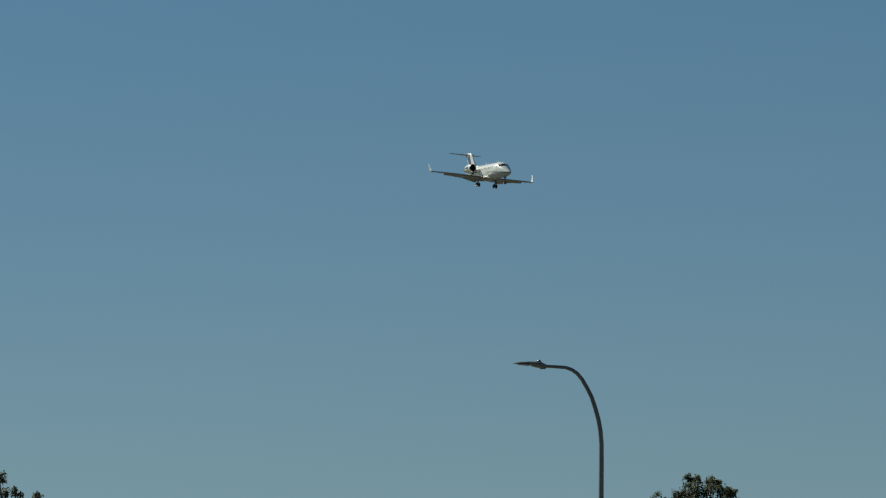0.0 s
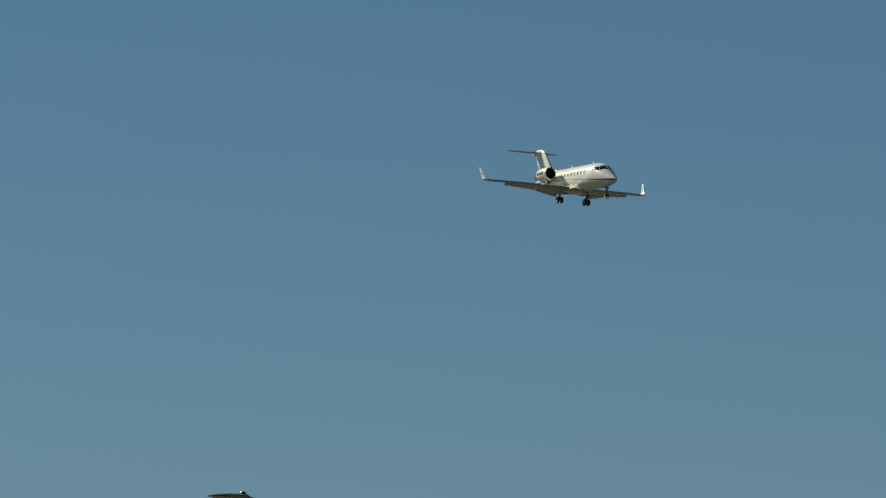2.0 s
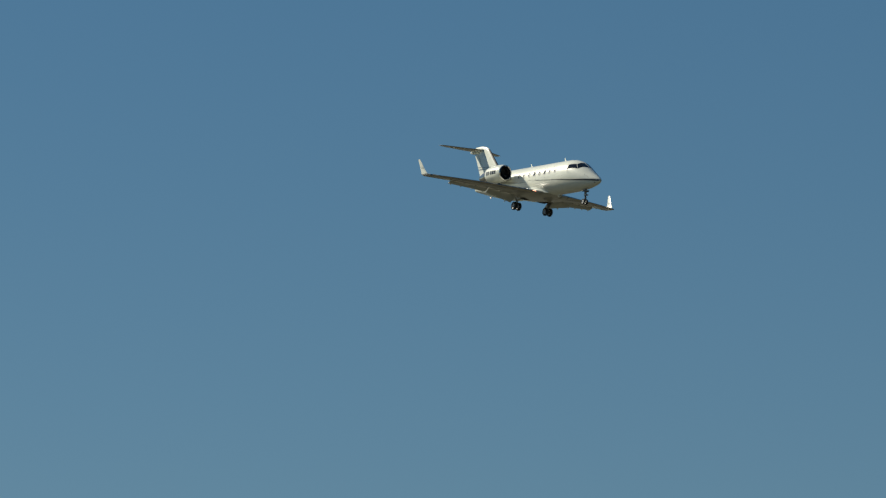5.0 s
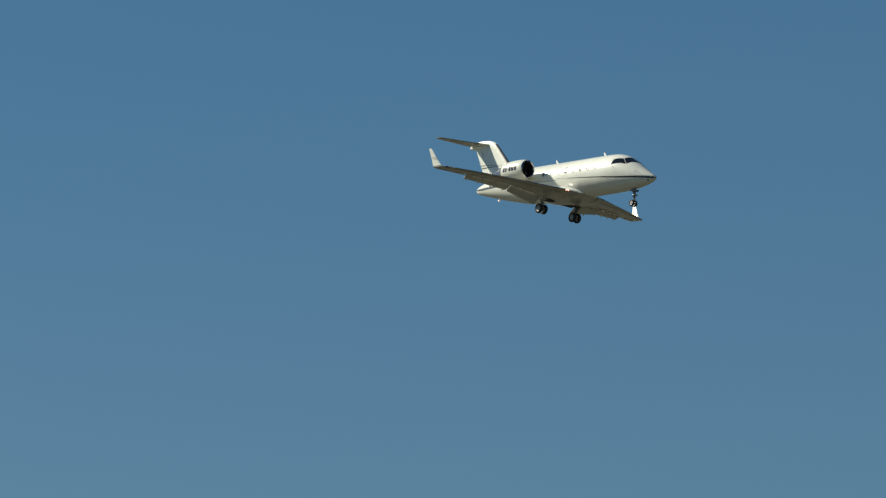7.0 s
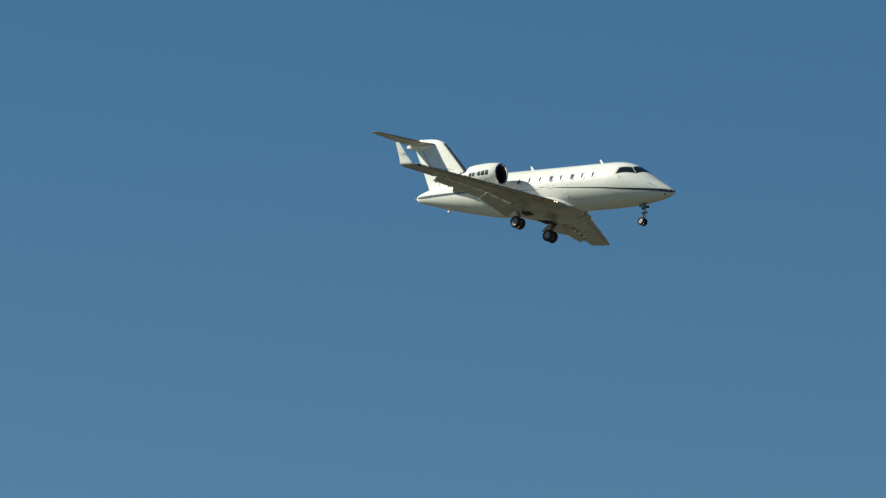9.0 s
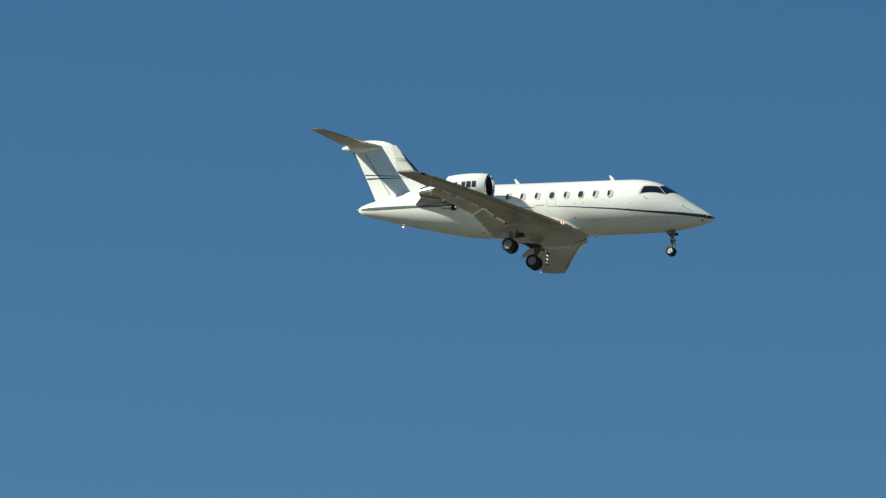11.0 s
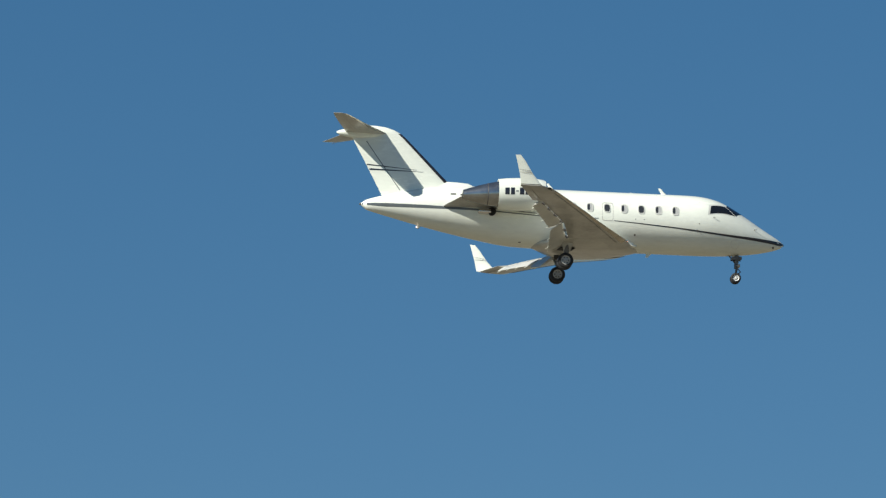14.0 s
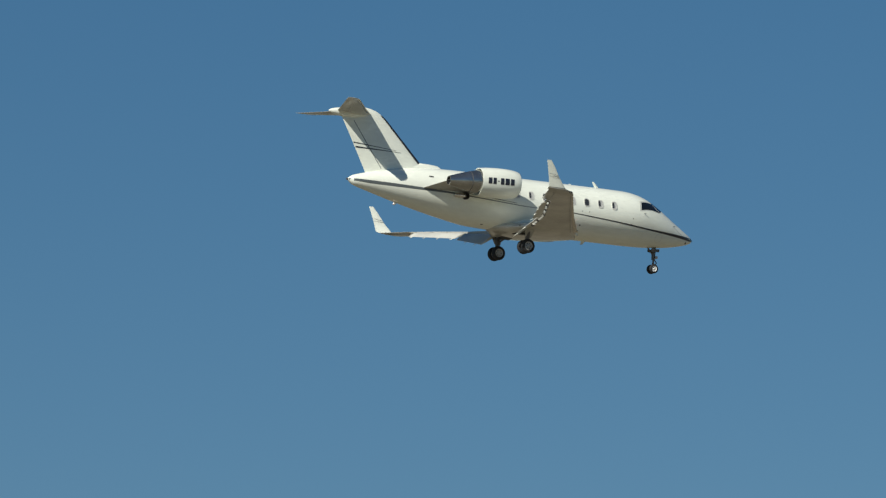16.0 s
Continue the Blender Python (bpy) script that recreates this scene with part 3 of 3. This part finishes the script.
def engine(jet, side):
    c = Vector((0, -side * 2.42, 0.63))

    def tilt(bm, aft=0.03):
        """Nose-up set of the nacelle; aft: the slope behind the cowl."""
        for v in bm.verts:
            v.co.z += 0.03 * max(-2.2, v.co.x + 1.5) + aft * min(0, v.co.x + 3.7)
        return bm
    bm = bmesh.new()
    revolve(bm, NACELLE[1:] + [(-3.80, 0.70), (-3.70, 0.66)], "x", c, 40)
    cowl = part("engine_cowl", tilt(bm), WHITE, jet, "white engine nacelle", JET)
    bm = bmesh.new()
    revolve(bm, [(-1.535, 0.684), (-1.50, 0.645), (-1.49, 0.62), (-1.52, 0.59), (-1.62, 0.565)], "x", c, 40)
    part("intake_lip", tilt(bm), CHROME, cowl, "polished metal intake lip", JET)
    bm = bmesh.new()
    revolve(bm, [(-1.60, 0.565), (-1.9, 0.57), (-2.2, 0.60), (-2.3, 0.60), (-2.31, 0.2), (-2.12, 0.14), (-1.95, 0.02)], "x", c, 40)
    part("intake_duct", tilt(bm), HOLLOW, cowl, "dark intake duct with fan", JET)
    bm = bmesh.new()
    revolve(bm, [(-3.66, 0.645), (-4.1, 0.575), (-4.7, 0.45), (-5.25, 0.305), (-5.48, 0.24), (-5.48, 0.22), (-5.2, 0.24), (-4.6, 0.25)], "x", c, 40)
    part("exhaust_nozzle", tilt(bm, 0.06), STEEL, cowl, "heat-stained steel exhaust nozzle", JET)
    for x, r in ((-4.30, 0.531),):
        bm = bmesh.new()
        revolve(bm, [(x + 0.03, r - 0.01), (x + 0.02, r + 0.008), (x - 0.02, r + 0.003), (x - 0.03, r - 0.02)], "x", c, 40)
        part("nozzle_band", tilt(bm, 0.06), GEAR, cowl, scale=JET)
    bm = bmesh.new()
    revolve(bm, [(-4.6, 0.31), (-4.7, 0.15), (-5.3, 0.11), (-5.6, 0.02)], "x", c, 24)
    part("exhaust_plug", tilt(bm, 0.06), HOLLOW, cowl, scale=JET)
    bm = bmesh.new()
    loft(bm, [foil((-2.0, -side * 0.85, 0.23), 4.42, 0.09, n=9), foil((-2.1, -side * 1.35, 0.32), 4.1, 0.09, n=9), foil((-2.3, -side * 2.1, 0.58), 3.2, 0.10, n=9)])
    part("engine_pylon", tilt(bm, 0.03), GREY, jet, "grey engine pylon", JET)
    # registration marks, as plain bars on the cowl
    def cowl_point(x, a, out=0.006):
        r = np.interp(-x, [-q[0] for q in NACELLE], [q[1] for q in NACELLE]) + out
        return c + Vector((x, -side * r * math.cos(a), r * math.sin(a)))
    widths = (0.21, 0.19, 0.12, 0.21, 0.26, 0.23)
    x = -3.52
    for w in widths if side == 1 else widths[::-1]:
        dash = w == 0.12
        lo, hi = (-0.03, 0.03) if dash else (-0.21, 0.22)
        bm = bmesh.new()
        loft(bm, [[cowl_point(x + w * k / 4, lo + (hi - lo) * j / 4) for j in range(5)] for k in range(5)], closed=False, caps=False)
        part("registration_bar", tilt(bm), STRIPE, cowl, scale=JET)
        x += w + 0.06


def wheel(parent, at, radius, width, rim_paint):
    c = Vector(at)
    r, w = radius, width / 2
    bm = bmesh.new()
    revolve(bm, [(-w * 0.7, r * 0.58), (-w, r * 0.68), (-w * 1.02, r * 0.82), (-w * 0.8, r * 0.94), (-w * 0.4, r), (w * 0.4, r), (w * 0.8, r * 0.94), (w * 1.02, r * 0.82), (w, r * 0.68), (w * 0.7, r * 0.58)], "y", c, 32)
    part("tyre", bm, RUBBER, parent, "black tyre", JET)
    bm = bmesh.new()
    revolve(bm, [(-w * 0.8, r * 0.6), (-w * 0.72, r * 0.54), (-w * 0.45, r * 0.46), (-w * 0.5, r * 0.24), (-w * 0.85, r * 0.18), (-w * 0.85, 0.004), (w * 0.85, 0.004), (w * 0.85, r * 0.18), (w * 0.5, r * 0.24), (w * 0.45, r * 0.46), (w * 0.72, r * 0.54), (w * 0.8, r * 0.6)], "y", c, 28)
    part("rim", bm, rim_paint, parent, "pale alloy wheel rim", JET)
    # solid black pegs stand in for the shade in the rim's holes
    for k in range(6):
        a = 2 * math.pi * k / 6
        bm = bmesh.new()
        tube(bm, [c + Vector((r * 0.36 * math.cos(a), s * w * 0.56, r * 0.36 * math.sin(a))) for s in (-1, 1)], r * 0.075, 8)
        part("rim_hole", bm, HOLLOW, parent, "", JET)


def main_gear(jet, side):
    y = side * 1.68
    bm = bmesh.new()
    tube(bm, [(-0.30, -y - side * 0.18, -1.25), (-0.34, -y - side * 0.05, -1.75), (-0.36, -y, -2.05)], [0.13, 0.13, 0.12], 14)
    tube(bm, [(-0.36, -y, -2.0), (-0.41, -y, -2.42)], [0.075, 0.08], 12)
    leg = part("main_gear_leg", bm, GEAR, jet, "grimy steel main landing gear leg", JET)
    bm = bmesh.new()
    tube(bm, [(-0.41, -y - 0.34, -2.42), (-0.41, -y + 0.34, -2.42)], 0.06, 10)
    part("axle", bm, GEAR, leg, scale=JET)
    bm = bmesh.new()
    tube(bm, [(-0.34, -y, -1.85), (0.12, -y * 0.6, -1.40)], 0.045, 8)
    tube(bm, [(-0.36, -y, -2.0), (-0.62, -y, -2.2), (-0.45, -y, -2.38)], 0.035, 8)
    tube(bm, [(-0.3, -y - side * 0.1, -1.6), (-0.9, -y - side * 0.1, -1.35)], 0.03, 8)
    part("side_brace", bm, GEAR, leg, scale=JET)
    bm = bmesh.new()
    loft(bm, [[(-0.33 + sx * w / 2, -y - side * (0.02 + 0.30 * (-1.95 - z) / -0.6) - side * dy, z) for sx, dy in ((-1, 0), (1, 0), (1, 0.035), (-1, 0.035))] for z, w in ((-1.36, 0.58), (-1.6, 0.52), (-1.85, 0.38), (-1.95, 0.30))])
    part("gear_door", bm, GREY, leg, "small grey gear door", JET)
    # flat black slab painted as the shade inside the open wheel well
    bm = bmesh.new()
    box(bm, (-0.30, -side * 0.92, -1.655), (0.72, 0.85, 0.05), pose(0, 0, 0, side * 3, 0, side * 8), 0.02)
    part("wheel_well", bm, HOLLOW, leg, "black slab standing in for the shade of an open wheel well", JET)
    for s in (-1, 1):
        wheel(leg, (-0.41, -y + s * 0.24, -2.42), 0.375, 0.24, ALLOY)


def nose_gear(jet):
    bm = bmesh.new()
    tube(bm, [(8.14, 0, -1.35), (8.11, 0, -1.8), (8.09, 0, -2.05)], [0.11, 0.105, 0.085], 12)
    tube(bm, [(8.13, 0, -2.0), (8.08, 0, -2.53)], 0.055, 10)
    leg = part("nose_gear_leg", bm, GEAR, jet, "grimy steel nose landing gear leg", JET)
    bm = bmesh.new()
    tube(bm, [(8.15, 0, -1.9), (7.75, 0, -1.42)], 0.04, 8)
    tube(bm, [(8.14, 0, -2.0), (8.32, 0, -2.2), (8.12, 0, -2.4)], 0.03, 8)
    tube(bm, [(8.08, -0.2, -2.54), (8.08, 0.2, -2.54)], 0.045, 8)
    part("drag_brace", bm, GEAR, leg, scale=JET)
    for s in (-1, 1):
        bm = bmesh.new()
        box(bm, (8.1, s * 0.2, -1.56), (0.5, 0.02, 0.16), pose(0, 0, 0, -s * 8), 0.008)
        part("gear_door", bm, GEAR, leg, "narrow dark nose gear door", JET)
        wheel(leg, (8.08, s * 0.15, -2.54), 0.25, 0.17, BRIGHT_RIM)
        bm = bmesh.new()
        revolve(bm, [(0.0, 0.01), (0.01, 0.075), (-0.08, 0.08), (-0.14, 0.03)], "x", (8.26, s * 0.13, -1.92), 14)
        part("taxi_light", bm, ALLOY, leg, "unlit taxi light", JET)


def build_jet():
    jet = tagged(new("business_jet"), "cream-white twin-engine business jet, landing gear and flaps down", "airplane")
    fuselage(jet)
    tail(jet)
    for side in (1, -1):
        wing(jet, side)
        engine(jet, side)
        main_gear(jet, side)
    nose_gear(jet)
    return jet


jet = build_jet()


# ---- street lamp ----
def build_street_lamp(tip, bearing):
    """A curved-arm street lamp; tip: the free end of its head; bearing: the way along which it is seen side-on."""
    b = radians(bearing)
    rt = Vector((math.cos(b), -math.sin(b), 0))
    lamp = tagged(new("street_lamp"), "grey steel street lamp with a curved arm and a flat head", "street lamp")
    k = 0.625
    base = Vector(tip) + rt * 1.3 * k
    base.z = 0
    lamp.location = base
    def at(d, z):
        return rt * ((d - 1.3) * k) + Vector((0, 0, tip[2] + z * k))
    bm = bmesh.new()
    arm = [(0.42, -0.045, 0.022), (0.60, -0.052, 0.024), (0.78, -0.066, 0.026), (0.87, -0.098, 0.027), (0.95, -0.155, 0.028), (1.02, -0.24, 0.029), (1.09, -0.36, 0.03), (1.16, -0.50, 0.031), (1.21, -0.65, 0.032), (1.26, -0.83, 0.033), (1.29, -1.0, 0.034), (1.305, -1.2, 0.035), (1.305, -1.5, 0.036), (1.30, -2.0, 0.038)]
    tube(bm, [at(d, z) for d, z, _ in arm] + [Vector((0, 0, tip[2] - 3.5)), Vector((0, 0, 0.3)), Vector((0, 0, 0))], [r * k for *_, r in arm] + [0.035, 0.05, 0.05], 16)
    pole = part("pole", bm, POLE, lamp, "weathered dark grey steel pole")
    bm = bmesh.new()
    revolve(bm, [(0.0, 0.16), (0.022, 0.16), (0.027, 0.08), (0.13, 0.07), (0.14, 0.05)], "z", (0, 0, 0), 20, caps=True)
    part("base_flange", bm, POLE, pole)
    side = Vector((0, 0, 1)).cross(rt)
    bm = bmesh.new()
    rings = []
    for d, low, high, w in ((0.0, -0.004, 0.004, 0.03), (0.02, -0.007, 0.007, 0.08), (0.12, -0.014, 0.016, 0.13), (0.24, -0.028, 0.022, 0.15), (0.29, -0.05, 0.022, 0.14), (0.36, -0.068, 0.02, 0.13), (0.43, -0.075, 0.014, 0.10), (0.47, -0.07, -0.015, 0.05), (0.50, -0.062, -0.025, 0.03)):
        rings.append([at(d, (low + high) / 2 + (high - low) / 2 * math.sin(a)) + side * (k * w * math.copysign(abs(math.cos(a)) ** 0.6, math.cos(a))) for a in [2 * math.pi * k / 18 for k in range(18)]])
    loft(bm, rings)
    head = part("lamp_head", bm, HOUSING, lamp, "flat tapered grey lamp head")
    bm = bmesh.new()
    loft(bm, [[at(d, low) + side * (s * w) for s in (-1, 1)] + [at(d, low - 0.012) + side * (s * w) for s in (1, -1)] for d, low, w in ((0.06, -0.005, 0.07), (0.16, -0.012, 0.12), (0.24, -0.02, 0.12))])
    part("lens", bm, LENS, head, "dark flat lamp lens")
    bm = bmesh.new()
    revolve(bm, [(0.007, 0.022), (0.028, 0.022), (0.038, 0.015), (0.04, 0.002)], "z", at(0.385, -0.018), 14)
    part("photocell", bm, LENS, head, "small dark photocell on top")
    bm = bmesh.new()
    tube(bm, [at(0.40, -0.048), at(0.485, -0.05)], [0.025, 0.025], 14)
    part("arm_clamp", bm, LENS, head, "dark clamp that holds the arm")
    return lamp


build_street_lamp((-46.376, 18.687, 6.023), -68.05)


# ---- trees ----
def build_tree(at, tops, height, spread, seed, leaves, label):
    """tops: clumps (sideways, up, size) measured from the crown's highest point, across the way the tree is seen."""
    rng = random.Random(seed)
    tree = tagged(new("tree"), label, "tree")
    tree.location = at
    b = radians(-68)
    rt, fw = Vector((math.cos(b), -math.sin(b), 0)), Vector((math.sin(b), math.cos(b), 0))
    clumps = [(rt * s + fw * rng.uniform(-0.4, 0.4) + Vector((0, 0, height + u)), r) for s, u, r in tops]
    for i in range(60):
        a, h = rng.uniform(0, 2 * math.pi), rng.uniform(0.34, 0.90)
        r = spread * math.sqrt(rng.uniform(0.05, 1)) * (1 - ((h - 0.58) / 0.5) ** 2) ** 0.5
        clumps.append((Vector((r * math.cos(a), r * math.sin(a), height * h - 0.35)), rng.uniform(0.45, 0.8)))
    bm = bmesh.new()
    trunk = [Vector((0.25 * math.sin(h * 2.1) * h, 0.2 * math.sin(h * 1.7 + 1) * h, h * height * 0.62)) for h in (0, 0.06, 0.3, 0.55, 0.8, 1.0)]
    tube(bm, trunk, [0.26, 0.2, 0.17, 0.14, 0.11, 0.07], 12)
    part("trunk", bm, BARK, tree, "grey-brown tapered trunk")
    bm = bmesh.new()
    for c, r in clumps:
        start = trunk[2].lerp(trunk[5], min(1, max(0, (c.z / height - 0.25) * 1.3)))
        mid = start.lerp(c, 0.55) + Vector((0, 0, -0.12 * (c - start).length))
        tube(bm, [start, mid, c], [0.055, 0.032, 0.01], 6)
        for _ in range(4):
            tube(bm, [c, c + Vector((rng.gauss(0, 1), rng.gauss(0, 1), rng.gauss(0.3, 0.8))).normalized() * r * 0.8], [0.01, 0.004], 4)
    part("limbs", bm, BARK, tree, "thin branching limbs")
    verts, faces = [], []
    for c, r in clumps:
        knots = [c + Vector((rng.gauss(0, 0.42), rng.gauss(0, 0.42), rng.gauss(0, 0.36))) * r for _ in range(7)]
        for _ in range(int(leaves * (0.5 + r))):
            p = rng.choice(knots) + Vector((rng.gauss(0, 1), rng.gauss(0, 1), rng.gauss(0, 0.8))) * r * 0.17
            way = Vector((rng.gauss(0, 1), rng.gauss(0, 1), rng.gauss(-0.4, 0.8))).normalized()
            wide = way.orthogonal().normalized() * rng.uniform(0.011, 0.02)
            ln = rng.uniform(0.04, 0.085)
            k = len(verts)
            verts += [p, p + way * ln * 0.5 + wide, p + way * ln + Vector((0, 0, -0.02)), p + way * ln * 0.5 - wide]
            faces.append((k, k + 1, k + 2, k + 3))
    me = bpy.data.meshes.new("crown")
    me.from_pydata(verts, [], faces)
    me.materials.append(LEAF)
    crown = new("crown", me)
    crown.parent = tree
    tagged(crown, "uneven crown of small dull green leaves")
    return tree


build_tree((-118.84, 51.98, 0), [(-0.25, -0.22, 0.25), (-0.26, -0.42, 0.20), (0.13, -0.27, 0.27), (0.28, -0.45, 0.25), (0.47, -0.40, 0.16), (-0.50, -0.48, 0.20), (-0.93, -0.55, 0.19), (-0.69, -0.65, 0.16), (0.00, -0.53, 0.29), (0.56, -0.61, 0.18), (-0.17, -0.09, 0.10), (-0.31, -0.11, 0.10), (0.09, -0.13, 0.10), (0.22, -0.17, 0.09), (-0.33, -0.36, 0.10), (-0.11, -0.40, 0.20), (0.36, -0.34, 0.11), (0.54, -0.34, 0.09)], 8.86, 2.6, 3, 280, "leafy green tree with an uneven rounded top")
build_tree((-104.68, 32.98, 0), [(-0.19, -0.06, 0.10), (-0.14, -0.31, 0.12), (0.08, -0.31, 0.12), (0.10, -0.48, 0.14), (0.45, -0.37, 0.10), (0.27, -0.50, 0.14), (-0.39, -0.29, 0.21), (-0.66, -0.02, 0.05), (-0.64, -0.30, 0.11), (-0.12, -0.53, 0.17)], 7.87, 2.3, 8, 170, "sparse dark tree with thin drooping twigs")


# ---- what moves ----
JET_PATH = [
    (0, -1201.293, 479.474, 117.320, -3.988, 0.409, 1.071), (0.3, -1012.236, 409.921, 116.203, -3.579, 1.091, 1.294),
    (0.5, -878.103, 360.453, 114.964, -3.198, 1.795, 1.375), (0.6, -838.754, 347.673, 114.513, -2.988, 2.041, 1.383),
    (0.9, -807.809, 342.352, 112.614, -2.643, 2.102, 1.333), (1, -801.406, 342.298, 112.517, -2.529, 2.120, 1.303),
    (1.5, -770.231, 340.496, 110.206, -2.187, 2.090, 1.371), (2, -738.501, 340.130, 107.649, -2.052, 2.038, 1.334),
    (2.5, -705.966, 341.184, 106.089, -1.800, 2.017, 1.188), (3, -673.888, 341.282, 104.410, -2.204, 1.940, 1.116),
    (3.5, -641.616, 341.683, 102.941, -2.989, 1.884, 1.002), (4, -609.346, 342.051, 101.456, -3.483, 1.818, 1.093),
    (4.5, -577.076, 342.387, 99.954, -3.977, 1.750, 1.185), (5, -544.808, 342.690, 98.435, -4.470, 1.683, 1.277),
    (5.4, -518.994, 342.909, 97.209, -4.864, 1.629, 1.350), (5.8, -493.181, 343.108, 95.972, -5.258, 1.574, 1.423),
    (6, -480.275, 343.199, 95.350, -5.454, 1.547, 1.460), (6.5, -448.202, 343.199, 93.621, -5.712, 1.473, 1.634),
    (7, -416.129, 343.199, 91.891, -6.003, 1.429, 1.796), (7.5, -384.056, 343.199, 90.161, -6.072, 1.497, 2.048),
    (8, -351.984, 343.199, 88.432, -6.536, 1.542, 2.260), (8.5, -319.911, 343.199, 86.702, -6.330, 1.605, 2.305),
    (8.7, -307.082, 343.199, 86.010, -6.351, 1.612, 2.297), (9.1, -281.424, 343.199, 84.627, -6.080, 1.636, 2.282),
    (9.5, -255.765, 343.199, 83.243, -5.810, 1.659, 2.266), (10, -223.693, 343.199, 81.513, -5.471, 1.688, 2.247),
    (10.4, -198.034, 343.199, 80.130, -5.201, 1.712, 2.232), (10.8, -172.376, 343.199, 78.746, -4.930, 1.735, 2.217),
    (11, -159.547, 343.199, 78.054, -4.794, 1.747, 2.209), (11.5, -127.474, 343.199, 76.325, -3.527, 1.861, 1.872),
    (12, -95.401, 343.199, 74.595, -4.510, 1.826, 1.646), (12.5, -63.329, 343.199, 72.865, -6.091, 1.783, 1.407),
    (13, -31.256, 343.199, 71.136, -5.512, 1.762, 1.350), (13.5, 0.817, 343.199, 69.406, -3.337, 1.760, 1.219),
    (14, 32.890, 343.199, 67.677, -1.293, 1.732, 1.333), (14.5, 64.962, 343.199, 65.947, -0.069, 1.720, 1.477),
    (15, 97.035, 343.199, 64.217, 0.145, 1.690, 1.797), (15.5, 129.108, 343.199, 62.488, 0.584, 1.675, 2.012),
    (16, 161.181, 343.199, 60.758, 0.895, 1.663, 2.407)
]


def motions():
    walk(jet, [(t, pose(*m)) for t, *m in JET_PATH])


motions()
